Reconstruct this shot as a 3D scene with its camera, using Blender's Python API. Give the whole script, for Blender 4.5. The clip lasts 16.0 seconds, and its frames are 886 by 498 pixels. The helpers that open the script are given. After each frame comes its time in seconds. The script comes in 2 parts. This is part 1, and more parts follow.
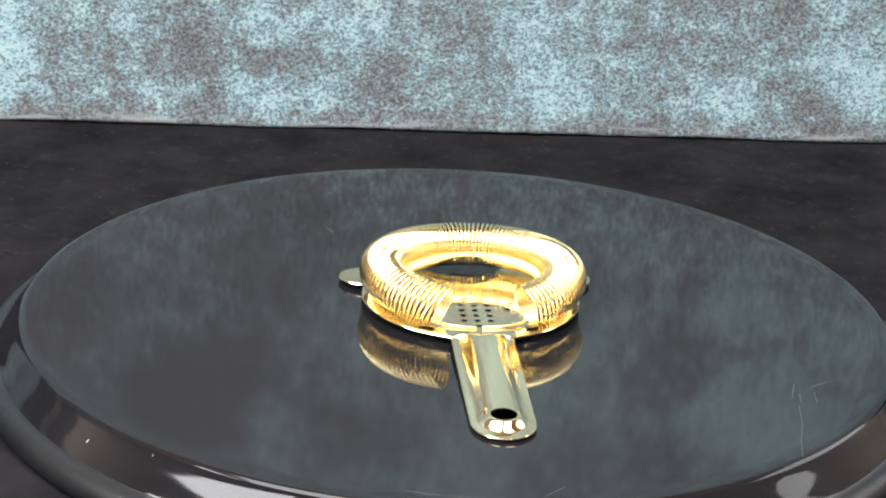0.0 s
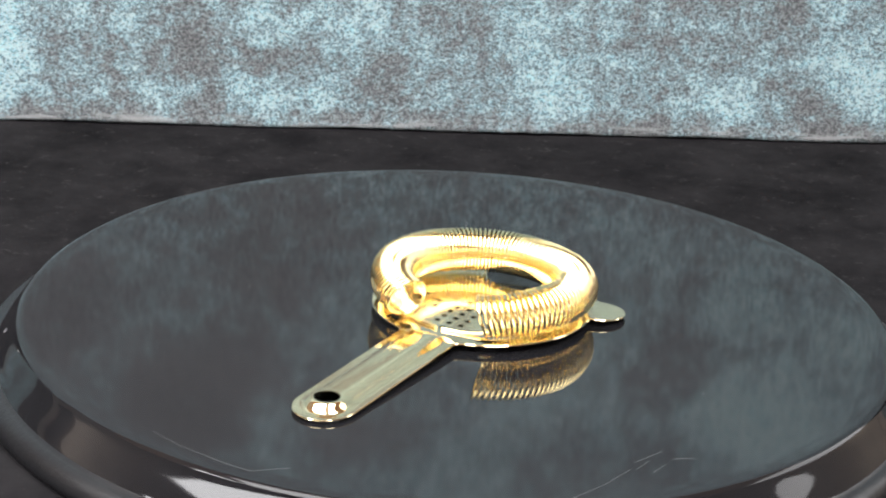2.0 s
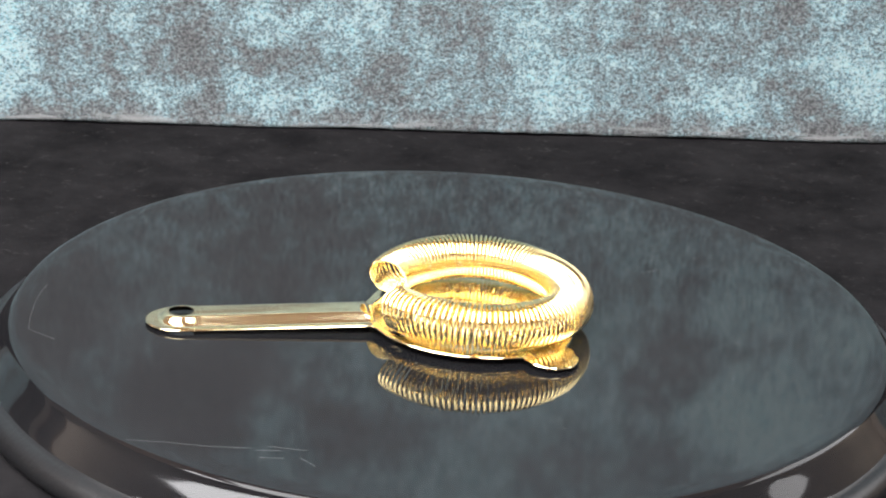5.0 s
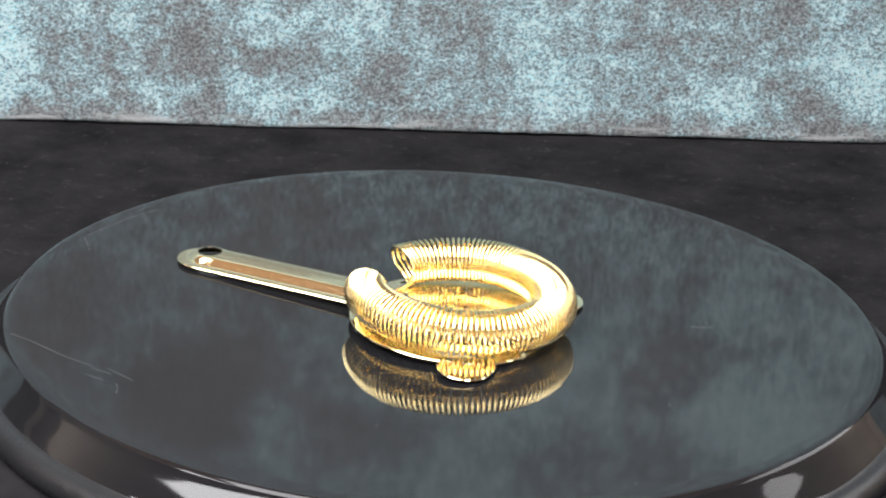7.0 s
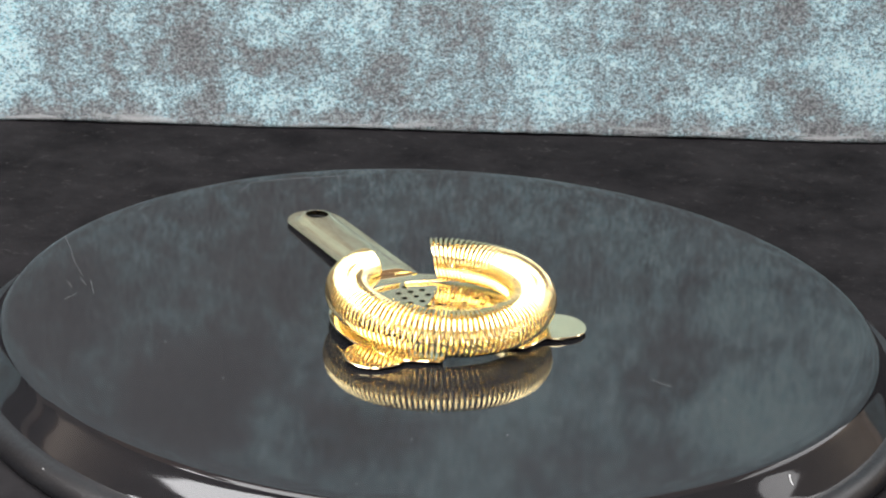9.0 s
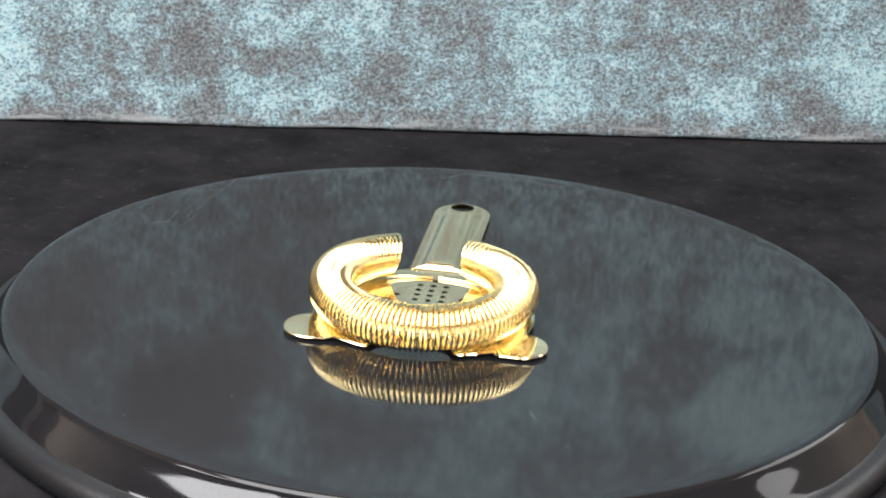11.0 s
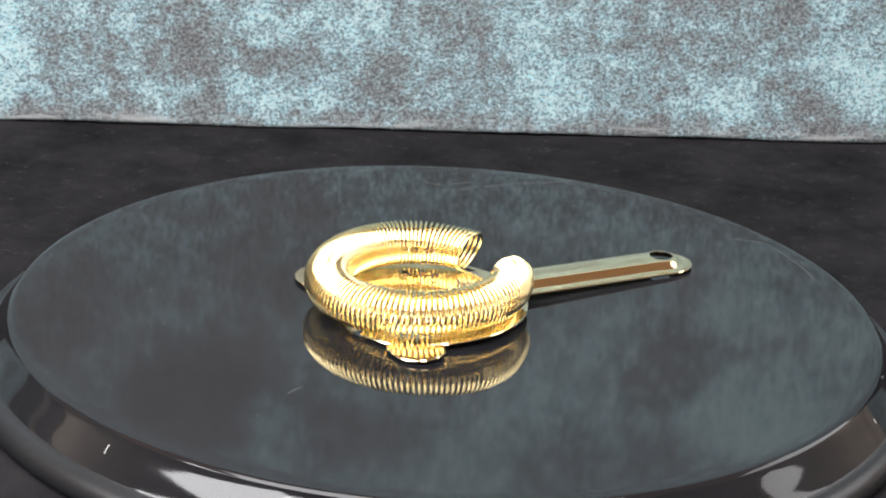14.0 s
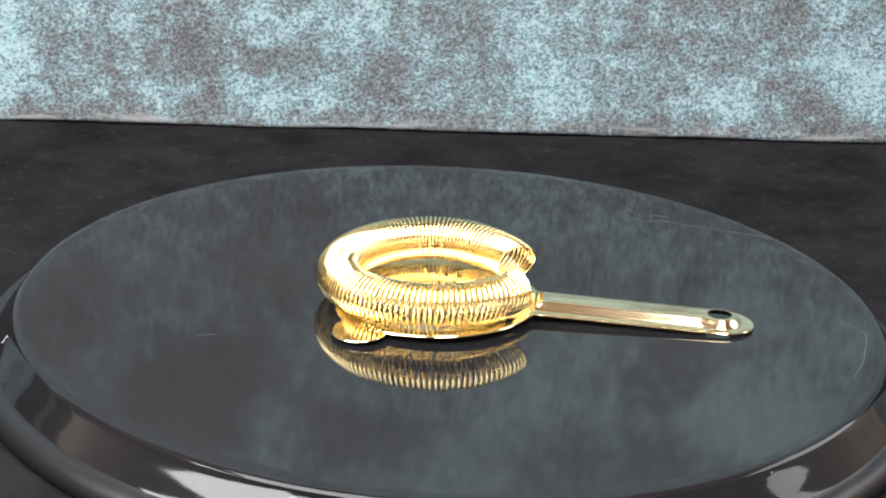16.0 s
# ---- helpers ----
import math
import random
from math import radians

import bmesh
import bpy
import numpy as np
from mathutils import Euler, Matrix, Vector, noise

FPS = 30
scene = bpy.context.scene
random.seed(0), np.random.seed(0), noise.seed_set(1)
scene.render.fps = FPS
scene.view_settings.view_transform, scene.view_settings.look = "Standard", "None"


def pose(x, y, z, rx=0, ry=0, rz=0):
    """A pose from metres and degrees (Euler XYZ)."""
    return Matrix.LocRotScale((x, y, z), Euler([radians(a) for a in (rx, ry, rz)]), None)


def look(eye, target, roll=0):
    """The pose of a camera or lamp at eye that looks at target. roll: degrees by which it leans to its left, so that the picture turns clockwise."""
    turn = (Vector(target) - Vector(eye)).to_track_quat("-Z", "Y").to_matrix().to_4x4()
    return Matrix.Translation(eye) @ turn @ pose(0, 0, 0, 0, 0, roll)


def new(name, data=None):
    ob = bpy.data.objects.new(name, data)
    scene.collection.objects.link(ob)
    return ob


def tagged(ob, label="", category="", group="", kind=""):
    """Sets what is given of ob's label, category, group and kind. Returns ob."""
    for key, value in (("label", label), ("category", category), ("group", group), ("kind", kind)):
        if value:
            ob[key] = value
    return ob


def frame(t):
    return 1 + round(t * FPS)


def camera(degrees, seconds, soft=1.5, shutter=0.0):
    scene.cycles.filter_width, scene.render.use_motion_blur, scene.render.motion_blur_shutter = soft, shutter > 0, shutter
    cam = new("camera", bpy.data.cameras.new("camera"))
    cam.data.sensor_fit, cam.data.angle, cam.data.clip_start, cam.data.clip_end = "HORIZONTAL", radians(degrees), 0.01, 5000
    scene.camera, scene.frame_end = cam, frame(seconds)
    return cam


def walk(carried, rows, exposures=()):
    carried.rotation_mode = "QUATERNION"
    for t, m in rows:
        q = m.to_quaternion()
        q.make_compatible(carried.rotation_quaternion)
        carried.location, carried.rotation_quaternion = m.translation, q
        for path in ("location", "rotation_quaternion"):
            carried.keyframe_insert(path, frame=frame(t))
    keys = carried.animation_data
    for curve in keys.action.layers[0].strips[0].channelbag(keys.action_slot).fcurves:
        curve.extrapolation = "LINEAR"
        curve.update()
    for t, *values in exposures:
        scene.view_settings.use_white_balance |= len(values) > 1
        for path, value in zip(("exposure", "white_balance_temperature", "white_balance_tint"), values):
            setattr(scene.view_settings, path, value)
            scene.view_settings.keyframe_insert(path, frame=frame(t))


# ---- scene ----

# Camera: fixed, long lens, leaning 3 degrees.
cam = camera(19.045, 16.0, soft=2.1)
EYE = Vector((0.0, -0.92465, 0.38307))
PITCH, YAW, ROLL = radians(21.142), radians(-0.237), 3.04
AIM = EYE + Vector((math.sin(YAW) * math.cos(PITCH), math.cos(YAW) * math.cos(PITCH), -math.sin(PITCH)))
walk(cam, [(0.0, look(EYE, AIM, ROLL)), (16.0, look(EYE, AIM, ROLL))], exposures=[(0.0, 0.0), (16.0, 0.0)])

# Light: a dim room and studio panels over and beside the table.
world = bpy.data.worlds.new("room_air")
scene.world = world
world.use_nodes = True
world.node_tree.nodes["Background"].inputs[0].default_value = (0.9, 0.95, 1.0, 1)
world.node_tree.nodes["Background"].inputs[1].default_value = 0.05


def area(name, eye, target, sx, sy, watts, colour=(1, 1, 1), roll=0):
    lamp = bpy.data.lights.new(name, "AREA")
    lamp.shape, lamp.size, lamp.size_y, lamp.energy, lamp.color = "RECTANGLE", sx, sy, watts, colour
    ob = new(name, lamp)
    ob.matrix_world = look(eye, target, roll)
    return ob


WHITE = (0.985, 0.985, 1.0)
area("overhead_panel_west", (-0.38, -0.44, 1.0), (-0.38, 0.0, 0.0), 0.60, 1.13, 22.0, WHITE)
area("overhead_panel_east", (0.34, -0.44, 1.0), (0.34, 0.0, 0.0), 0.42, 1.13, 21.0, WHITE)
area("softbox_west", (-0.78, -0.50, 0.88), (0.0, 0.05, 0.0), 0.76, 0.56, 22.5, WHITE)
area("softbox_east", (1.10, 0.27, 0.70), (0.0, -0.05, 0.0), 0.86, 0.55, 6.4, WHITE)
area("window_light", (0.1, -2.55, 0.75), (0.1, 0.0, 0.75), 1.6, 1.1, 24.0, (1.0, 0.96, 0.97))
# Two added fills, out of view, brighten the side walls mirrored in the rim.
area("wall_fill_west", (-1.45, 0.30, 0.6), (-1.8, 0.35, 1.6), 0.4, 0.6, 10.0, (1.0, 0.94, 0.88))
area("wall_fill_east", (1.5, 0.85, 0.0), (1.85, 0.9, 0.9), 0.4, 0.5, 5.0, (1.0, 0.92, 0.80))

# ---------------------------------------------------------------- materials


def material(name):
    m = bpy.data.materials.new(name)
    m.use_nodes = True
    return m, m.node_tree.nodes, m.node_tree.links, m.node_tree.nodes["Principled BSDF"]


def node(nodes, kind, **values):
    n = nodes.new(kind)
    for key, value in values.items():
        n.inputs[key].default_value = value
    return n


def ramp(nodes, links, source, stops):
    n = nodes.new("ShaderNodeValToRGB")
    e = n.color_ramp.elements
    while len(e) < len(stops):
        e.new(0.5)
    for el, (pos, col) in zip(e, stops):
        el.position, el.color = pos, col if len(col) == 4 else (*col, 1)
    links.new(source, n.inputs[0])
    return n


def grey(v):
    return (v, v, v)


def bump(nodes, links, height, bsdf, strength, distance):
    b = node(nodes, "ShaderNodeBump", Strength=strength, Distance=distance)
    links.new(height, b.inputs["Height"])
    links.new(b.outputs[0], bsdf.inputs["Normal"])
    return b


def noise_node(nodes, links, vec, scale, detail=4.0, rough=0.6, distort=0.0):
    n = node(nodes, "ShaderNodeTexNoise", Scale=scale, Detail=detail, Roughness=rough, Distortion=distort)
    links.new(vec, n.inputs["Vector"])
    return n


def maths(nodes, links, op, a, b=None, clamp=False):
    n = nodes.new("ShaderNodeMath")
    n.operation, n.use_clamp = op, clamp
    for k, v in enumerate((a, b)):
        if v is None:
            continue
        if isinstance(v, (int, float)):
            n.inputs[k].default_value = v
        else:
            links.new(v, n.inputs[k])
    return n.outputs[0]


def mixed(nodes, links, fac, a, b):
    n = nodes.new("ShaderNodeMix")
    n.data_type = "RGBA"
    for socket, v in ((n.inputs[0], fac), (n.inputs[6], a), (n.inputs[7], b)):
        if isinstance(v, tuple):
            socket.default_value = v if len(v) == 4 else (*v, 1)
        elif isinstance(v, (int, float)):
            socket.default_value = v
        else:
            links.new(v, socket)
    return n.outputs[2]


def gold(name, colour, rough, grain):
    m, n, l, b = material(name)
    b.inputs["Metallic"].default_value = 1.0
    vec = n.new("ShaderNodeTexCoord").outputs["Object"]
    big = noise_node(n, l, vec, 90.0, 3.0)
    fine = noise_node(n, l, vec, 900.0, 4.0)
    c = ramp(n, l, big.outputs[0], [(0.3, tuple(0.95 * v for v in colour)), (0.7, colour)])
    l.new(c.outputs[0], b.inputs["Base Color"])
    r = ramp(n, l, fine.outputs[0], [(0.3, grey(rough * 0.7)), (0.7, grey(rough * 1.3))])
    l.new(r.outputs[0], b.inputs["Roughness"])
    bump(n, l, big.outputs[0], b, grain, 0.0004)
    return m


PLATE_GOLD = gold("gold_plated_sheet", (0.92, 0.785, 0.51), 0.10, 0.10)
WIRE_GOLD = gold("gold_plated_wire", (1.0, 0.84, 0.46), 0.11, 0.02)


def lacquer(name, lo, hi, grit=0.0):
    m, n, l, b = material(name)
    vec = n.new("ShaderNodeTexCoord").outputs["Object"]
    cloud = noise_node(n, l, vec, 14.0, 5.0, 0.6)
    fine = noise_node(n, l, vec, 320.0, 4.0, 0.7)
    c = ramp(n, l, cloud.outputs[0], [(0.3, (0.006, 0.006, 0.007)), (0.7, (0.010, 0.010, 0.011))])
    l.new(c.outputs[0], b.inputs["Base Color"])
    mixv = maths(n, l, "ADD", maths(n, l, "MULTIPLY", cloud.outputs[0], 0.6), maths(n, l, "MULTIPLY", fine.outputs[0], 0.4))
    r = ramp(n, l, mixv, [(0.3, grey(lo)), (0.7, grey(hi))])
    l.new(r.outputs[0], b.inputs["Roughness"])
    b.inputs["IOR"].default_value = 1.43
    if grit:
        bump(n, l, fine.outputs[0], b, grit, 0.0006)
    else:
        bump(n, l, cloud.outputs[0], b, 0.012, 0.002)
    return m


LACQUER = lacquer("black_lacquer", 0.045, 0.065)
RIM_LACQUER = lacquer("worn_black_lacquer", 0.26, 0.44, 0.35)


def plain(name, colour, rough, scale=40.0, spread=0.25, relief=0.1):
    m, n, l, b = material(name)
    vec = n.new("ShaderNodeTexCoord").outputs["Object"]
    big = noise_node(n, l, vec, scale * 0.1, 4.0)
    fine = noise_node(n, l, vec, scale, 5.0, 0.7)
    v = maths(n, l, "ADD", maths(n, l, "MULTIPLY", big.outputs[0], 0.5), maths(n, l, "MULTIPLY", fine.outputs[0], 0.5))
    c = ramp(n, l, v, [(0.3, tuple(x * (1 - spread) for x in colour)), (0.7, tuple(x * (1 + spread) for x in colour))])
    l.new(c.outputs[0], b.inputs["Base Color"])
    b.inputs["Roughness"].default_value = rough
    bump(n, l, fine.outputs[0], b, relief, 0.002)
    return m


SCRATCH = plain("scratched_lacquer", (0.07, 0.074, 0.074), 0.5, 400.0)
CHIP = plain("bare_chip", (0.55, 0.55, 0.54), 0.35, 400.0)
WALL = plain("painted_plaster", (0.40, 0.35, 0.31), 0.8)
PANELLING = plain("brown_panelling", (0.42, 0.26, 0.16), 0.7)
CEILING = plain("wooden_ceiling", (0.50, 0.31, 0.19), 0.8)
FLOORING = plain("brown_floor", (0.16, 0.11, 0.08), 0.5)
DARK_WOOD = plain("dark_stained_wood", (0.05, 0.042, 0.04), 0.5)
TABLE_WOOD = plain("dark_table_wood", (0.10, 0.06, 0.04), 0.45)


def cloth():
    m, n, l, b = material("black_felt")
    vec = n.new("ShaderNodeTexCoord").outputs["Object"]
    big = noise_node(n, l, vec, 30.0, 7.0, 0.7)
    fine = noise_node(n, l, vec, 420.0, 4.0, 0.7)
    lint = noise_node(n, l, vec, 130.0, 6.0, 0.8)
    c = ramp(n, l, big.outputs[0], [(0.34, (0.0066, 0.0064, 0.0070)), (0.66, (0.0152, 0.0144, 0.0152))])
    f = ramp(n, l, lint.outputs[0], [(0.57, grey(0.0)), (0.72, grey(1.0))])
    col = mixed(n, l, maths(n, l, "MULTIPLY", f.outputs[0], 0.5), c.outputs[0], (0.05, 0.047, 0.047))
    l.new(col, b.inputs["Base Color"])
    b.inputs["Roughness"].default_value = 0.95
    b.inputs["Specular IOR Level"].default_value = 0.0
    bump(n, l, fine.outputs[0], b, 0.4, 0.001)
    return m


CLOTH = cloth()


PATCHES = [(-0.216, 0.033, 0.017, 0.149), (-0.217, 0.052, 0.013, 0.124), (-0.218, 0.015, 0.013, 0.124), (-0.154, 0.057, 0.02, 0.099), (-0.094, 0.056, 0.02, 0.124), (-0.059, 0.055, 0.03, 0.112),
           (-0.08, 0.049, 0.015, 0.087), (-0.141, 0.016, 0.02, 0.087), (-0.185, 0.035, 0.009, 0.062), (-0.098, 0.013, 0.019, 0.087), (-0.072, 0.015, 0.027, 0.087), (-0.194, 0.039, 0.021, -0.099),
           (-0.166, 0.037, 0.02, -0.05), (-0.141, 0.046, 0.027, -0.124), (-0.128, 0.037, 0.02, -0.087), (-0.1, 0.032, 0.011, -0.124), (-0.079, 0.038, 0.022, -0.087), (-0.039, 0.031, 0.015, -0.099),
           (-0.083, 0.059, 0.008, -0.074), (-0.124, 0.009, 0.012, -0.087), (-0.191, 0.009, 0.023, -0.074), (-0.16, 0.009, 0.02, -0.062), (0.034, 0.029, 0.027, 0.099), (0.048, 0.02, 0.022, 0.074),
           (0.036, 0.057, 0.017, 0.074), (0.189, 0.035, 0.024, 0.124), (0.174, 0.07, 0.014, 0.087), (0.128, 0.016, 0.017, 0.062), (0.198, 0.023, 0.017, 0.087), (0.017, 0.01, 0.015, 0.05),
           (0.015, 0.031, 0.014, -0.112), (0.131, 0.063, 0.041, -0.062), (0.154, 0.061, 0.02, -0.087), (0.155, 0.031, 0.011, -0.112), (0.176, 0.019, 0.019, -0.099), (0.1, 0.01, 0.028, -0.062),
           (-0.007, 0.058, 0.022, -0.074), (0.167, 0.024, 0.014, -0.074),
           (0.162, 0.193, 0.045, 0.122), (0.178, 0.215, 0.034, 0.086), (0.139, 0.198, 0.028, 0.101), (0.085, 0.151, 0.026, 0.101), (0.145, 0.134, 0.03, 0.101), (0.201, 0.158, 0.025, 0.115),
           (0.033, 0.198, 0.03, 0.101), (0.006, 0.234, 0.034, 0.13), (-0.04, 0.235, 0.026, 0.086), (0.06, 0.179, 0.028, 0.086), (-0.085, 0.11, 0.045, -0.144), (-0.14, 0.1, 0.03, -0.043),
           (-0.16, 0.112, 0.024, 0.072), (-0.081, 0.214, 0.026, 0.144), (-0.09, 0.195, 0.022, 0.072), (-0.169, 0.166, 0.02, 0.058), (-0.138, 0.157, 0.02, 0.072), (0.097, 0.108, 0.028, 0.072),
           (-0.199, 0.157, 0.033, -0.144), (-0.123, 0.186, 0.04, -0.158), (-0.136, 0.205, 0.038, -0.144), (-0.151, 0.178, 0.028, -0.101), (-0.104, 0.17, 0.026, -0.115), (-0.058, 0.207, 0.026, -0.13),
           (0.112, 0.168, 0.034, -0.144), (0.109, 0.216, 0.03, -0.115), (0.155, 0.157, 0.02, -0.086), (-0.024, 0.215, 0.024, -0.086), (-0.177, 0.136, 0.026, -0.086), (-0.068, 0.08, 0.026, -0.072),
           (0.062, 0.21, 0.022, -0.072), (-0.18, 0.22, 0.16, -0.072), (0.2, 0.2, 0.16, 0.07)]


def verdigris():
    """Printed board: grey metal, brown bare patches, teal bloom and short pale and dark flecks."""
    m, n, l, b = material("verdigris_print")
    vec = n.new("ShaderNodeTexCoord").outputs["Object"]
    wide = n.new("ShaderNodeMapping")
    l.new(vec, wide.inputs[0])
    wide.inputs["Scale"].default_value = (1.0, 1.0, 1.15)
    big = noise_node(n, l, vec, 13.0, 3.0, 0.55)
    mid = noise_node(n, l, wide.outputs[0], 80.0, 7.0, 0.74, 0.3)
    fleck = noise_node(n, l, wide.outputs[0], 400.0, 3.0, 0.62, 0.8)
    grain = noise_node(n, l, wide.outputs[0], 610.0, 2.0, 0.6, 0.5)
    # broad patches: centre x, z, radius, weight
    total = maths(n, l, "MULTIPLY", maths(n, l, "SUBTRACT", big.outputs[0], 0.5), 0.42)
    tear = noise_node(n, l, vec, 55.0, 5.0, 0.7)
    shift = n.new("ShaderNodeVectorMath")
    shift.operation = "MULTIPLY_ADD"
    l.new(tear.outputs["Color"], shift.inputs[0])
    shift.inputs[1].default_value = (0.028, 0.0, 0.028)
    shift.inputs[2].default_value = (-0.014, 0.0, -0.014)
    ragged = n.new("ShaderNodeVectorMath")
    l.new(vec, ragged.inputs[0])
    l.new(shift.outputs[0], ragged.inputs[1])
    for x, z, rad, wgt in PATCHES:
        d = n.new("ShaderNodeVectorMath")
        d.operation = "DISTANCE"
        l.new(ragged.outputs[0], d.inputs[0])
        d.inputs[1].default_value = (x, 0.0, z)
        fall = n.new("ShaderNodeMapRange")
        fall.interpolation_type = "SMOOTHSTEP"
        l.new(d.outputs["Value"], fall.inputs[0])
        fall.inputs[1].default_value, fall.inputs[2].default_value = rad * 0.45, rad
        fall.inputs[3].default_value, fall.inputs[4].default_value = wgt, 0.0
        total = maths(n, l, "ADD", total, fall.outputs[0])
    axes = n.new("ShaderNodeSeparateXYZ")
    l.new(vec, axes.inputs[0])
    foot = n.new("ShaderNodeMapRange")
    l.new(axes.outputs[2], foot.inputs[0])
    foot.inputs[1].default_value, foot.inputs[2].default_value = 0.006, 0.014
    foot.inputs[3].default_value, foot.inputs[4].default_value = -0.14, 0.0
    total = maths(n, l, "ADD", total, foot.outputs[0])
    total = maths(n, l, "ADD", total, maths(n, l, "MULTIPLY", maths(n, l, "SUBTRACT", mid.outputs[0], 0.5), 1.1))
    tone = maths(n, l, "ADD", total, maths(n, l, "MULTIPLY", maths(n, l, "SUBTRACT", fleck.outputs[0], 0.5), 0.42))
    tone = maths(n, l, "ADD", tone, 0.515)
    base = ramp(n, l, tone, [(0.20, (0.072, 0.074, 0.076)), (0.38, (0.094, 0.104, 0.108)), (0.50, (0.110, 0.150, 0.163)),
                             (0.64, (0.134, 0.216, 0.242)), (0.84, (0.158, 0.292, 0.325))])
    shade = ramp(n, l, grain.outputs[0], [(0.39, grey(0.45)), (0.50, grey(0.95)), (0.61, grey(1.6))])
    mult = n.new("ShaderNodeMix")
    mult.data_type, mult.blend_type = "RGBA", "MULTIPLY"
    mult.inputs[0].default_value = 1.0
    l.new(base.outputs[0], mult.inputs[6])
    l.new(shade.outputs[0], mult.inputs[7])
    thread = noise_node(n, l, wide.outputs[0], 250.0, 2.0, 0.55, 1.2)
    ridge = maths(n, l, "ABSOLUTE", maths(n, l, "SUBTRACT", thread.outputs[0], 0.5))
    ridge = maths(n, l, "SUBTRACT", 0.60, maths(n, l, "MULTIPLY", ridge, 1.7))
    pale = maths(n, l, "ADD", maths(n, l, "MULTIPLY", fleck.outputs[0], 0.35), maths(n, l, "MULTIPLY", ridge, 0.65))
    pale = maths(n, l, "ADD", pale, maths(n, l, "MULTIPLY", total, 0.36))
    pale = ramp(n, l, pale, [(0.535, grey(0.0)), (0.595, grey(0.72))])
    col = mixed(n, l, pale.outputs[0], mult.outputs[2], (0.33, 0.41, 0.415))
    # broken pale line along the hem: rubbed print plus painted light on its roll
    along = n.new("ShaderNodeMapping")
    l.new(vec, along.inputs[0])
    along.inputs["Scale"].default_value = (0.12, 1.0, 1.0)
    hem_noise = noise_node(n, l, along.outputs[0], 300.0, 4.0, 0.7)
    hem = n.new("ShaderNodeMapRange")
    l.new(axes.outputs[2], hem.inputs[0])
    hem.inputs[1].default_value, hem.inputs[2].default_value = 0.0045, 0.0085
    hem.inputs[3].default_value, hem.inputs[4].default_value = 1.0, 0.0
    worn = ramp(n, l, hem_noise.outputs[0], [(0.50, grey(0.0)), (0.60, grey(0.7))])
    col = mixed(n, l, maths(n, l, "MULTIPLY", worn.outputs[0], hem.outputs[0]), col, (0.22, 0.225, 0.225))
    l.new(col, b.inputs["Base Color"])
    b.inputs["Roughness"].default_value = 0.6
    bump(n, l, fleck.outputs[0], b, 0.12, 0.001)
    return m


VERDIGRIS = verdigris()

# ---------------------------------------------------------------- building helpers


def finish(name, bm, mat, smooth=True, sharp=50):
    me = bpy.data.meshes.new(name)
    bmesh.ops.recalc_face_normals(bm, faces=bm.faces)
    bm.to_mesh(me)
    bm.free()
    me.materials.append(mat)
    if smooth:
        me.set_sharp_from_angle(angle=radians(sharp))
        me.polygons.foreach_set("use_smooth", [True] * len(me.polygons))
    return new(name, me)


def part(name, bm, mat, parent, label="", smooth=True):
    ob = finish(name, bm, mat, smooth)
    ob.parent = parent
    return tagged(ob, label=label)


def box(bm, x0, y0, z0, x1, y1, z1):
    r = bmesh.ops.create_cube(bm, size=1.0)
    for v in r["verts"]:
        v.co = Vector(((x0 + x1) / 2 + v.co.x * (x1 - x0), (y0 + y1) / 2 + v.co.y * (y1 - y0), (z0 + z1) / 2 + v.co.z * (z1 - z0)))
    return bm


def lathe(profile, cx, cy, seg=256):
    """A turned shell from (radius, height) pairs round the axis at cx, cy."""
    bm = bmesh.new()
    rings = []
    for r, z in profile:
        if r < 1e-6:
            rings.append([bm.verts.new((cx, cy, z))])
        else:
            rings.append([bm.verts.new((cx + r * math.cos(2 * math.pi * k / seg), cy + r * math.sin(2 * math.pi * k / seg), z)) for k in range(seg)])
    for a, b in zip(rings, rings[1:]):
        for k in range(seg):
            j = (k + 1) % seg
            if len(a) == 1:
                bm.faces.new((a[0], b[k], b[j]))
            elif len(b) == 1:
                bm.faces.new((a[k], b[0], a[j]))
            else:
                bm.faces.new((a[k], b[k], b[j], a[j]))
    return bm


def tube(points, radius, sides=8, closed_ends=True):
    """A round wire along points."""
    bm = bmesh.new()
    pts = np.array(points, float)
    tang = np.gradient(pts, axis=0)
    tang /= np.linalg.norm(tang, axis=1)[:, None]
    ref = np.array((0.0, 0.0, 1.0)) if abs(tang[0][2]) < 0.9 else np.array((1.0, 0.0, 0.0))
    u = np.cross(tang[0], ref)
    rings = []
    for p, t in zip(pts, tang):
        u = u - t * np.dot(u, t)
        u /= np.linalg.norm(u)
        w = np.cross(t, u)
        rings.append([bm.verts.new(p + radius * (math.cos(2 * math.pi * k / sides) * u + math.sin(2 * math.pi * k / sides) * w)) for k in range(sides)])
    for a, b in zip(rings, rings[1:]):
        for k in range(sides):
            j = (k + 1) % sides
            bm.faces.new((a[k], a[j], b[j], b[k]))
    if closed_ends:
        bm.faces.new(rings[0][::-1])
        bm.faces.new(rings[-1])
    return bm


# ---------------------------------------------------------------- the room
TABLE_Z = -0.0225
ROOM = (-1.9, 1.9, -2.6, 1.3, -0.78, 1.75)


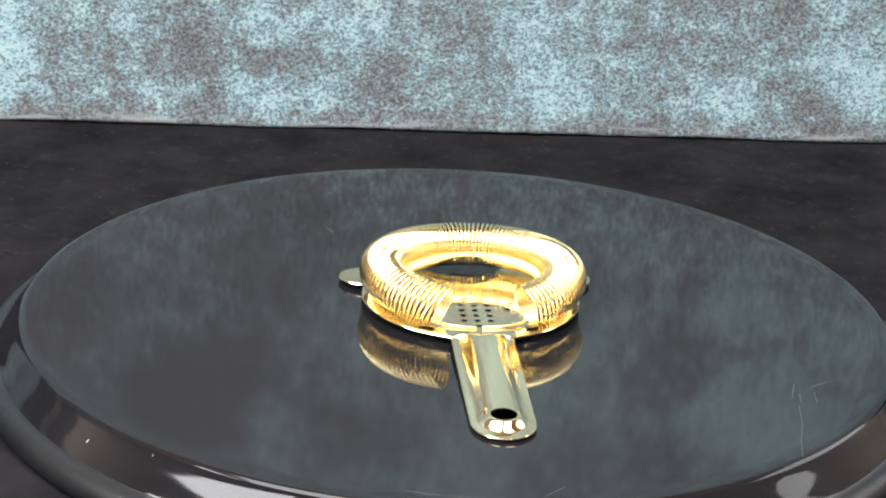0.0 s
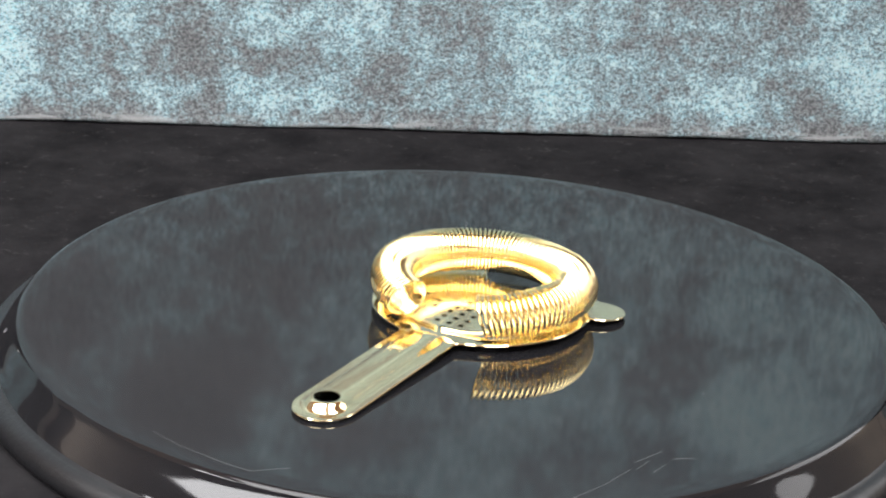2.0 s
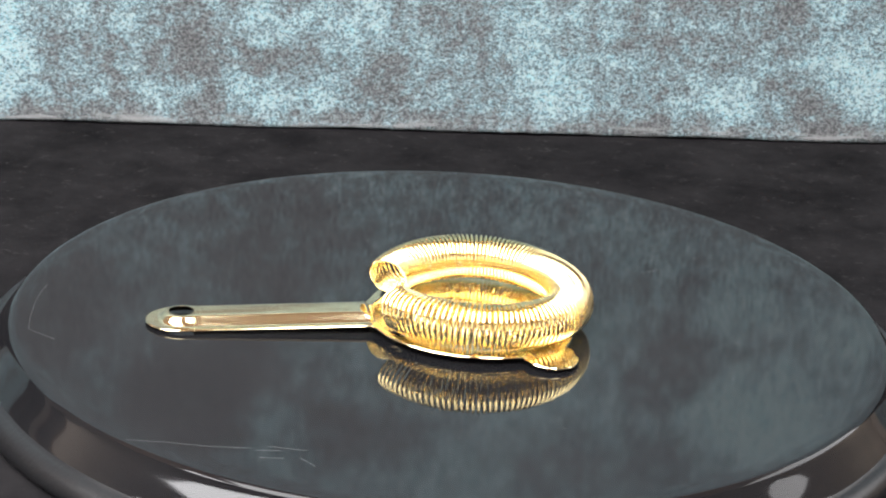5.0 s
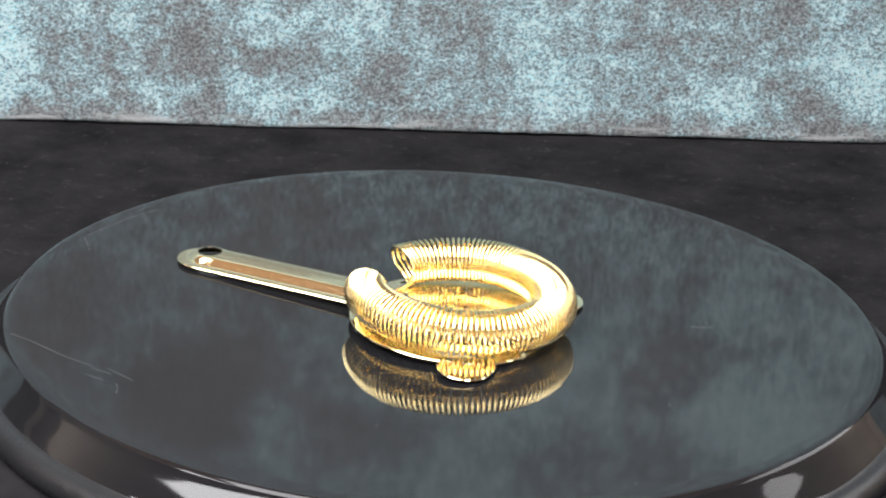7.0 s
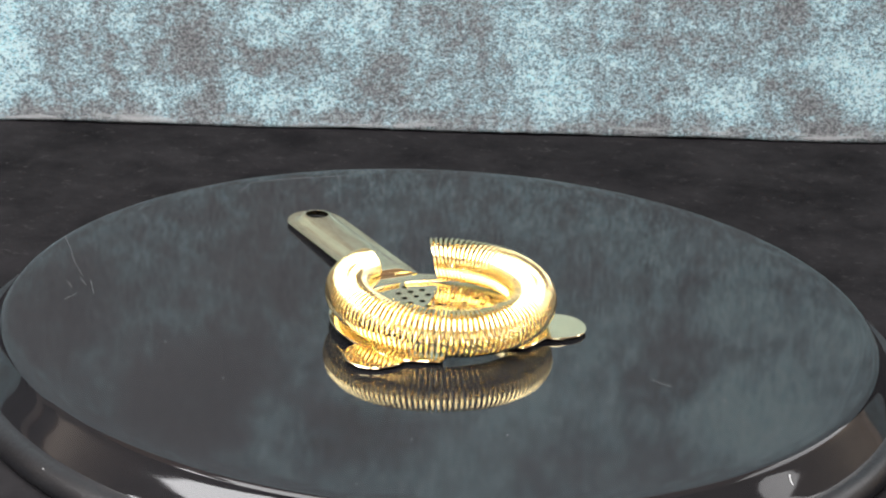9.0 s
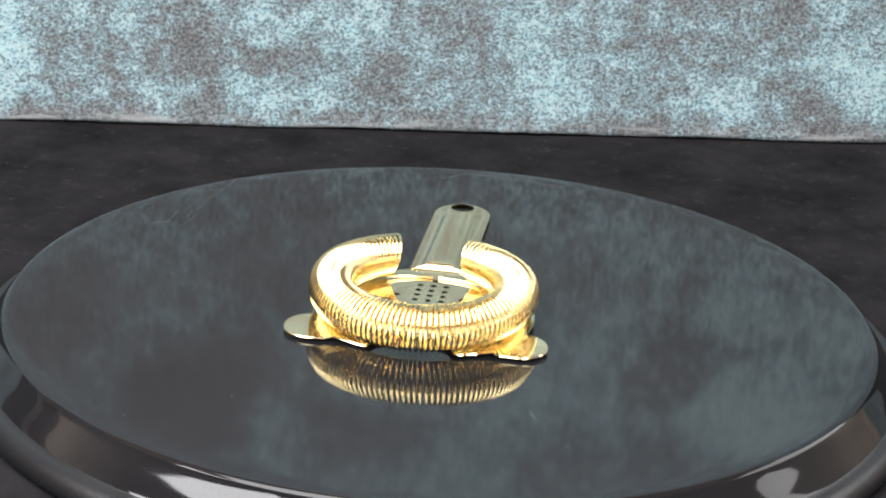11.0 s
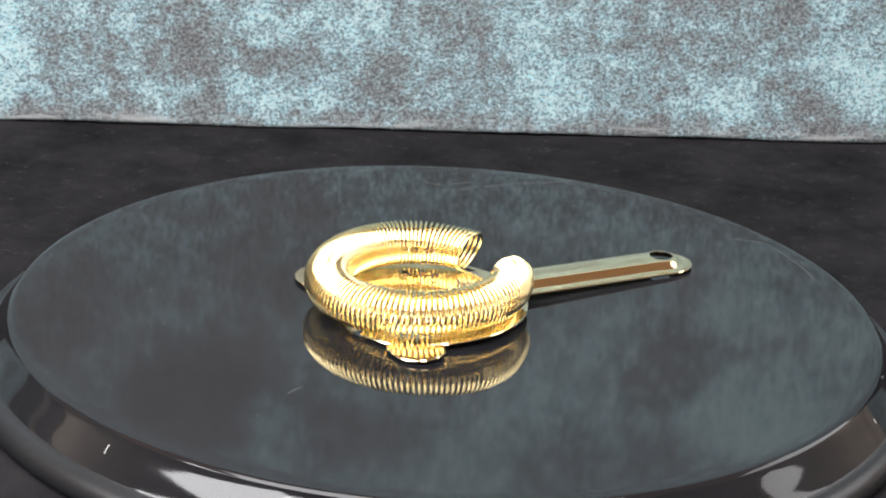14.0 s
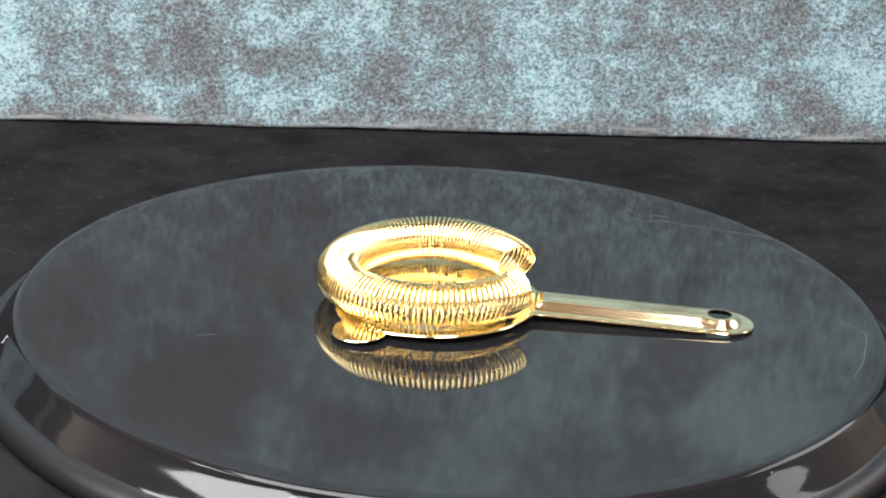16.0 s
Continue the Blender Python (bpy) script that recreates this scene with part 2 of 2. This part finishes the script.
def build_room():
    x0, x1, y0, y1, z0, z1 = ROOM
    w = 0.1
    for name, dims, mat in (("floor", (x0, y0, z0 - w, x1, y1, z0), FLOORING),
                            ("ceiling", (x0, y0, z1, x1, y1, z1 + w), CEILING),
                            ("wall_north", (x0, y1, z0 - w, x1, y1 + w, z1 + w), WALL),
                            ("wall_south", (x0, y0 - w, z0 - w, x1, y0, z1 + w), PANELLING),
                            ("wall_west", (x0 - w, y0 - w, z0 - w, x0, y1 + w, z1 + w), WALL),
                            ("wall_east", (x1, y0 - w, z0 - w, x1 + w, y1 + w, z1 + w), WALL)):
        tagged(finish(name, box(bmesh.new(), *dims), mat, False), kind="structure", category="room shell", label="plain brown and beige room surface in dim light")


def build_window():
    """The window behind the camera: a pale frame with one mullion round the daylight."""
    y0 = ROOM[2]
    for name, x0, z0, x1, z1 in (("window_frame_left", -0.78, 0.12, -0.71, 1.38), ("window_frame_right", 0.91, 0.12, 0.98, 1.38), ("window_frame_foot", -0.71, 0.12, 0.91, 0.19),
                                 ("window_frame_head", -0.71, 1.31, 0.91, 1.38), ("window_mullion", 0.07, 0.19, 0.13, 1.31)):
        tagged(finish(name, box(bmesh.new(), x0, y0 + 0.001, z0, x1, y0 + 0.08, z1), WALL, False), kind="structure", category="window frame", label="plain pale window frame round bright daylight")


def build_cupboard():
    """A dark cupboard against the west wall."""
    x0, z0 = ROOM[0], ROOM[4]
    cup = new("cupboard")
    cup.location = (x0 + 0.003, 1.01, z0)
    part("body", box(bmesh.new(), 0.0, -0.30, 0.0, 0.34, 0.28, 1.72), DARK_WOOD, cup, smooth=False)
    for y in (-0.285, 0.0):
        door = part("door", box(bmesh.new(), 0.342, y, 0.08, 0.36, y + 0.265, 1.68), DARK_WOOD, cup, smooth=False)
        part("handle", box(bmesh.new(), 0.361, y + (0.235 if y < -0.1 else 0.012), 0.80, 0.378, y + (0.250 if y < -0.1 else 0.027), 0.98), WALL, door, smooth=False)
    tagged(cup, label="tall dark wooden cupboard standing against the wall", category="cupboard")


def build_picture():
    x0 = ROOM[0]
    pic = new("framed_picture")
    pic.location = (x0 + 0.003, 0.50, 0.64)
    part("panel", box(bmesh.new(), 0.0, -0.085, -0.28, 0.012, 0.085, 0.28), DARK_WOOD, pic, smooth=False)
    for y in (-0.105, 0.085):
        part("frame_side", box(bmesh.new(), 0.0, y, -0.30, 0.022, y + 0.02, 0.30), TABLE_WOOD, pic, smooth=False)
    for z in (-0.30, 0.28):
        part("frame_rail", box(bmesh.new(), 0.0, -0.085, z, 0.022, 0.085, z + 0.02), TABLE_WOOD, pic, smooth=False)
    tagged(pic, label="narrow dark framed picture hanging on the plaster wall", category="picture")


def build_table():
    table = new("table")
    table.location = (0, -0.1, ROOM[4])
    top = TABLE_Z - 0.004 - ROOM[4]
    part("tabletop", box(bmesh.new(), -0.85, -0.55, top - 0.03, 0.85, 0.60, top), TABLE_WOOD, table, smooth=False)
    for x in (-0.8, 0.74):
        for y in (-0.5, 0.5):
            part("leg", box(bmesh.new(), x, y, 0.0, x + 0.06, y + 0.06, top - 0.03), TABLE_WOOD, table, smooth=False)
    tagged(table, label="dark wooden table under a black cloth", category="table")


def build_cloth():
    nx, ny = 170, 116
    bm = bmesh.new()
    grid = []
    for j in range(ny):
        row = []
        for i in range(nx):
            x, y = -0.86 + 1.72 * i / (nx - 1), -0.66 + 1.17 * j / (ny - 1)
            z = TABLE_Z + 0.0006 * noise.noise((x * 9, y * 14, 0.3)) + 0.0004 * noise.noise((x * 40, y * 40, 1.7))
            row.append(bm.verts.new((x, y, z - 0.001)))
        grid.append(row)
    for j in range(ny - 1):
        for i in range(nx - 1):
            bm.faces.new((grid[j][i], grid[j][i + 1], grid[j + 1][i + 1], grid[j + 1][i]))
    r = bmesh.ops.extrude_face_region(bm, geom=bm.faces[:])
    for v in r["geom"]:
        if isinstance(v, bmesh.types.BMVert):
            v.co.z = TABLE_Z - 0.0038
    tagged(finish("tablecloth", bm, CLOTH), label="black felt cloth with faint lint lying flat on the table", category="tablecloth")


def build_backdrop():
    """A printed board standing upright behind the tray, its lower edge rolled forward a little."""
    bm = bmesh.new()
    prof = [(0.008, 0.0022), (0.0006, 0.0016), (-0.0005, 0.0019), (-0.0010, 0.0028), (-0.0008, 0.0042), (-0.0003, 0.007), (0.0, 0.011), (0.0, 0.035)]
    prof += [(0.0, z) for z in (0.1, 0.25, 0.45, 0.62)] + [(0.012, 0.62), (0.012, 0.003)]
    xs = np.linspace(-0.62, 0.62, 320)
    rings = []
    for x in xs:
        wob = 0.0012 * noise.noise((x * 8, 0.0, 2.0))
        rings.append([bm.verts.new((x, y + wob * (z < 0.03), z + (0.0007 * noise.noise((x * 14, z * 3, 5.0)) + 0.0004 * noise.noise((x * 120, z * 300, 9.0))) * (z < 0.006))) for y, z in prof])
    for a, b in zip(rings, rings[1:]):
        for k in range(len(prof)):
            j = (k + 1) % len(prof)
            bm.faces.new((a[k], b[k], b[j], a[j]))
    bm.faces.new(rings[0])
    bm.faces.new(rings[-1][::-1])
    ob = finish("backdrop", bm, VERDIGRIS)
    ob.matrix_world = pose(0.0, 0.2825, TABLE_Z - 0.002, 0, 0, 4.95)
    tagged(ob, label="upright board with mottled verdigris and bare-metal print", category="backdrop", kind="structure")


build_room()
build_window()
build_cupboard()
build_picture()
build_table()
build_cloth()
build_backdrop()

# ---------------------------------------------------------------- the tray
ECC = (0.003377 * math.cos(radians(78.43)), 0.003377 * math.sin(radians(78.43)))


def build_tray():
    tray = new("serving_tray")
    cx, cy = ECC
    top = [(0.0, 0.0), (0.04, 0.0), (0.09, 0.0), (0.13, 0.0), (0.155, 0.0), (0.1618, 0.0), (0.1626, -0.00006), (0.1633, -0.00026), (0.1640, -0.0007), (0.1646, -0.00120)]
    side = [(0.1646, -0.00120), (0.16495, -0.0019), (0.1660, -0.0034), (0.1676, -0.0055), (0.1692, -0.0076), (0.1708, -0.0098), (0.1724, -0.0121), (0.1730, -0.0128)]
    rim = [(0.1730, -0.0128), (0.1738, -0.0134), (0.1748, -0.0137), (0.1760, -0.0141), (0.1774, -0.0149), (0.1786, -0.0161), (0.1795, -0.0176),
           (0.1801, -0.0193), (0.1803, -0.0206), (0.1799, -0.0219), (0.1780, -0.0222), (0.1650, -0.0222), (0.1640, -0.0160)]
    part("tray_top", lathe(top, cx, cy), LACQUER, tray)
    part("side_wall", lathe(side, cx, cy), LACQUER, tray)
    part("rim", lathe(rim, cx, cy), RIM_LACQUER, tray, "duller worn rim")
    # scratches and specks, in millimetres from the turning axis
    for line in (((147.9, -42.6), (152.4, -30.4), (156.3, -14.0), (158.0, 0.0), (153.3, 5.4), (149.5, 10.2)),
                 ((133.2, 97.2), (121.8, 100.2), (107.0, 105.4), (92.9, 108.6)),
                 ((91.0, 116.0), (83.0, 117.6)), ((78.0, 118.0), (75.5, 121.5), (74.0, 125.0)),
                 ((83.4, 111.7), (91.6, 110.3)), ((74.2, 112.9), (87.2, 107.9)), ((-85.3, -32.0), (-91.1, -33.4), (-93.0, -35.0))):
        fine = [Vector((x * 0.001, y * 0.001, 0.00002)) for x, y in line]
        path = []
        for a, b in zip(fine, fine[1:]):
            path += [a.lerp(b, k / 6) + Vector((0.0004 * noise.noise(a * 900 + Vector((k, 0, 0))), 0, 0)) for k in range(6)]
        part("scratch", tube(path + [fine[-1]], 0.00006, 6), SCRATCH, tray, "pale fine scratch")
    for x, y in ((-89.0, 72.0), (-110.0, 106.3), (21.5, 109.1), (-16.5, 105.7), (22.7, 45.4), (-100.7, 41.0), (-111.5, -44.9), (16.6, -77.1)):
        bm = bmesh.new()
        bmesh.ops.create_icosphere(bm, subdivisions=1, radius=0.00020)
        for v in bm.verts:
            v.co = Vector((v.co.x * 2.2 + x * 0.001, v.co.y + y * 0.001, v.co.z * 0.6))
        part("dust_speck", bm, SCRATCH, tray)
    # chips in the lacquer of the side and lip: angle round the tray, radii and heights
    for az, r0, z0, r1, z1, thick in ((301.0, 0.1683, -0.0063, 0.1692, -0.0076, 0.00016), (192.6, 0.1669, -0.0045, 0.1672, -0.0049, 0.00028), (192.5, 0.1673, -0.0051, 0.1690, -0.0073, 0.00014),
                                      (98.7, 0.1776, -0.0150, 0.1779, -0.0153, 0.00024), (152.1, 0.1713, -0.0105, 0.1715, -0.0108, 0.00020), (311.2, 0.1652, -0.0023, 0.1655, -0.0027, 0.00016)):
        c, d = math.cos(radians(az)), math.sin(radians(az))
        path = [(cx + (r0 + (r1 - r0) * k / 4) * c, cy + (r0 + (r1 - r0) * k / 4) * d, z0 + (z1 - z0) * k / 4) for k in range(5)]
        part("chip", tube(path, thick, 6), CHIP, tray, "small pale chip in the lacquer")
    tagged(tray, label="round glossy black lacquered tray turned upside down, lightly scratched", category="tray")
    return tray


tray = build_tray()

# ---------------------------------------------------------------- the strainer (millimetres in its plan, handle along +x)
MM = 0.001


def lift(x):
    """Underside height of the bent sheet: rises from the front to the neck, falls to the handle's end."""
    if x < 8.0:
        return 2.5 - 1.8 * ((8.0 - x) / 41.0) ** 1.5
    return 2.5 if x < 40.0 else 2.5 - (x - 40.0) * 0.0217


def smooth(a, b, v):
    t = min(1.0, max(0.0, (v - a) / (b - a)))
    return t * t * (3 - 2 * t)


def rib(x, y):
    d = abs(y) if x < 110.5 else math.hypot(x - 110.5, y)
    side = 1 - smooth(4.2, 9.0, d)
    side -= 0.05 * (min(d, 5.0) / 5.0) ** 2 * side
    end = smooth(104.0, 111.0, x)
    side += end * (1 - smooth(5.2, 9.2, d) - side)
    return 3.0 * min(side, smooth(38.0, 44.5, x))


def circle(cx, cy, r, n):
    return [(cx + r * math.cos(2 * math.pi * k / n), cy + r * math.sin(2 * math.pi * k / n)) for k in range(n)]


def sheet(outline, holes, step, height, thick=0.7, extra=()):
    """A pressed sheet: outline and holes in plan, filled, given its relief, thickness and rounded edges."""
    from mathutils.geometry import delaunay_2d_cdt
    loops = [outline] + holes
    verts, edges = [], []
    for lp in loops:
        k0 = len(verts)
        verts += [Vector(q) for q in lp]
        edges += [(k0 + k, k0 + (k + 1) % len(lp)) for k in range(len(lp))]

    def inside(q, lp):
        c = False
        for (xa, ya), (xb, yb) in zip(lp, lp[1:] + lp[:1]):
            if (ya > q[1]) != (yb > q[1]) and q[0] < (xb - xa) * (q[1] - ya) / (yb - ya) + xa:
                c = not c
        return c

    def clear(q, gap):
        return all(min((q[0] - a) ** 2 + (q[1] - b) ** 2 for a, b in lp) > gap * gap for lp in loops)

    for q in extra:
        if inside(q, outline) and clear(q, 0.12):
            verts.append(Vector(q))
    xs, ys = [q[0] for q in outline], [q[1] for q in outline]
    for x in np.arange(min(xs), max(xs), step):
        for y in np.arange(min(ys) + 0.3, max(ys), step):
            if extra and x > 33.5:
                continue
            if inside((x, y), outline) and not any(inside((x, y), h) for h in holes) and clear((x, y), step * 0.45):
                verts.append(Vector((x, y)))
    vs, _, fs, *_ = delaunay_2d_cdt(verts, edges, [], 0, 1e-5)
    keep = []
    for f in fs:
        c = (sum(vs[k].x for k in f) / 3, sum(vs[k].y for k in f) / 3)
        if inside(c, outline) and not any(inside(c, h) for h in holes):
            keep.append(f)
    bm = bmesh.new()
    top = [bm.verts.new((v.x * MM, v.y * MM, (height(v.x, v.y) + thick) * MM)) for v in vs]
    low = [bm.verts.new((v.x * MM, v.y * MM, height(v.x, v.y) * MM)) for v in vs]
    count = {}
    for f in keep:
        bm.faces.new([top[k] for k in f])
        bm.faces.new([low[k] for k in reversed(f)])
        for a, b in zip(f, f[1:] + f[:1]):
            count[(a, b)] = 1
    rim_edges = [(a, b) for a, b in count if (b, a) not in count]
    out = {}
    for a, b in rim_edges:
        d = (vs[b] - vs[a]).normalized()
        for k in (a, b):
            out[k] = out.get(k, Vector((0, 0))) + Vector((d.y, -d.x))
    border = len(outline)
    mid = {k: bm.verts.new(((vs[k].x + (0.22 if k < border else 0.03) * o.normalized().x) * MM, (vs[k].y + (0.22 if k < border else 0.03) * o.normalized().y) * MM, (height(vs[k].x, vs[k].y) + thick / 2) * MM)) for k, o in out.items()}
    for a, b in rim_edges:
        bm.faces.new((top[b], top[a], mid[a], mid[b]))
        bm.faces.new((mid[b], mid[a], low[a], low[b]))
    bmesh.ops.delete(bm, geom=[v for v in bm.verts if not v.link_faces], context="VERTS")
    return bm


DISC_R = 41.5


def build_strainer():
    st = new("cocktail_strainer")
    # disc outline, anticlockwise from the neck
    a0 = math.asin(11.5 / DISC_R)
    disc = [(DISC_R * math.cos(a), DISC_R * math.sin(a)) for a in np.linspace(a0 + 0.10, radians(134), 60)]
    disc = [(40.6, 11.6), (39.9, 12.6)] + disc
    front = [(-31.5, 24.0), (-34.0, 17.6), (-33.2, 15.8), (-28.0, 13.2), (-24.0, 9.0), (-21.9, 5.0), (-21.2, 0.0)]
    disc += front + [(x, -y) for x, y in front[-2::-1]] + [(x, -y) for x, y in reversed(disc[2:])] + [(39.9, -12.6), (40.6, -11.6)]
    holes = [circle(x, y, 1.2, 10) for x in (10.0, 15.0, 20.0, 25.0) for y in (-5.0, 0.0, 5.0)]
    holes += [circle(30.0, 0.0, 1.2, 10)]
    holes += [circle(x, s * y, 1.2, 10) for s in (-1, 1) for x, y in ((13.5, 12.5), (8.0, 14.5), (10.0, 20.5), (4.5, 20.5), (8.5, 26.5), (3.0, 9.5), (3.5, 3.0))]
    holes += [[(31.5, s * 17.5), (35.0, s * 16.5), (33.2, s * 22.0), (30.0, s * 22.5)][::s] for s in (-1, 1)]
    # points along the creases of the pressed rib
    lines = [0.0] + [s * y for s in (-1, 1) for y in (2.5, 4.4, 5.0, 5.4, 5.9, 6.4, 6.9, 7.4, 7.9, 8.3, 8.7, 9.4, 10.4)]
    neck = [(x, y) for x in (34.5, 36.0, 37.2, 37.8, 38.4, 39.0, 39.6, 40.1) for y in lines]
    shank = [(x, y) for x in [41.2, 42.0, 42.8, *np.arange(43.6, 110.4, 1.6)] for y in lines]
    shank += [(110.5 + r * math.cos(a), r * math.sin(a)) for r in (5.2, 5.8, 6.4, 7.0, 7.6, 8.2, 8.8, 9.3, 10.0, 10.6) for a in np.linspace(-math.pi / 2, math.pi / 2, 25)]
    part("perforated_plate", sheet(disc, holes, 4.0, lambda x, y: lift(x) + rib(x, y), extra=neck), PLATE_GOLD, st, "flat gold plate pierced with small round holes")
    # handle
    end = [(110.5 + 13.0 * math.cos(a), 11.4 * math.sin(a)) for a in np.linspace(-math.pi / 2, math.pi / 2, 31)]
    end = [(x, y) for x, y in end]
    handle = [(x, -11.5 + 0.1 * (x - 40.6) / 70) for x in np.arange(40.6, 110, 2.0)] + end + [(x, 11.5 - 0.1 * (x - 40.6) / 70) for x in np.arange(108.6, 40, -2.0)]
    handle[-1] = (40.6, 11.5)
    part("handle", sheet(handle, [circle(110.5, 0.0, 4.7, 28)], 0.9, lambda x, y: lift(x) + rib(x, y), extra=shank), PLATE_GOLD, st, "pressed gold handle with a raised rib and a hanging hole")
    # side tabs that rest on a glass
    for s in (-1, 1):
        tab = [(-21.8 + 9.8 * math.cos(a), 39.2 + 9.8 * math.sin(a)) for a in np.linspace(0, math.pi, 25)]
        tab = tab + [(-31.4, 33.0), (-29.3, 29.6), (-22.0, 35.4), (-12.2, 39.8)]
        tab = [(x, s * y) for x, y in tab][::s]
        part("tab", sheet(tab, [], 2.5, lambda x, y: lift(x) - 0.1 * smooth(36, 48, abs(y))), PLATE_GOLD, st, "rounded resting tab")
    # coil spring bent to an open ring, its ends drawn in towards the neck
    spine, tr, wire, turns = 34.7, 8.05, 0.60, 106
    a0, a1 = radians(28), radians(360 - 25)
    n = turns * 24
    pts = []
    for k in range(n + 1):
        u = k / n
        al = a0 + (a1 - a0) * u
        th = 2 * math.pi * turns * u - math.pi / 2
        al += 0.006 * noise.noise((u * 34.0, 0.0, 3.0))
        near = max(smooth(radians(75), radians(20), al), smooth(radians(285), radians(340), al))
        al += radians(4.5) * math.sin(th) * near * (1 if al > math.pi else -1)
        rr = spine - 0.8 * near + (tr - 0.5 * near) * math.cos(th)
        x, y = -0.3 + 2.2 * near + rr * math.cos(al), 0.4 + 0.3 * near + rr * math.sin(al)
        pts.append((x * MM, y * MM, (lift(x) + 1.5 + wire + tr - 0.5 * near + (tr - 0.5 * near) * math.sin(th)) * MM))
    part("spring", tube(pts, wire * MM, 8), WIRE_GOLD, st, "open ring of tightly wound gold wire coil")
    for s in (-1, 1):
        tail = [(32.6, s * 1.2, 3.78), (31.9, s * 6.0, 3.78), (31.0, s * 10.5, 3.8), (29.6, s * 15.0, 4.1), (27.6, s * 18.5, 4.8)]
        part("wire_end", tube([(x * MM, y * MM, z * MM) for x, y, z in tail], 0.5 * MM, 8), WIRE_GOLD, st)
    tagged(st, label="shiny gold cocktail strainer with coil spring lying on the black tray", category="cocktail strainer")
    return st


strainer = build_strainer()


def motions():
    turn = lambda t: -78.152 - 17.566 * t
    times = [k * 0.25 for k in range(65)]
    walk(tray, [(t, pose(0, 0, 0, 0, 0, turn(t))) for t in times])
    seat = pose(-0.008, 0.0095, 0.0002, 0, 0, -5.2)
    walk(strainer, [(t, pose(0, 0, 0, 0, 0, turn(t)) @ seat) for t in times])


motions()
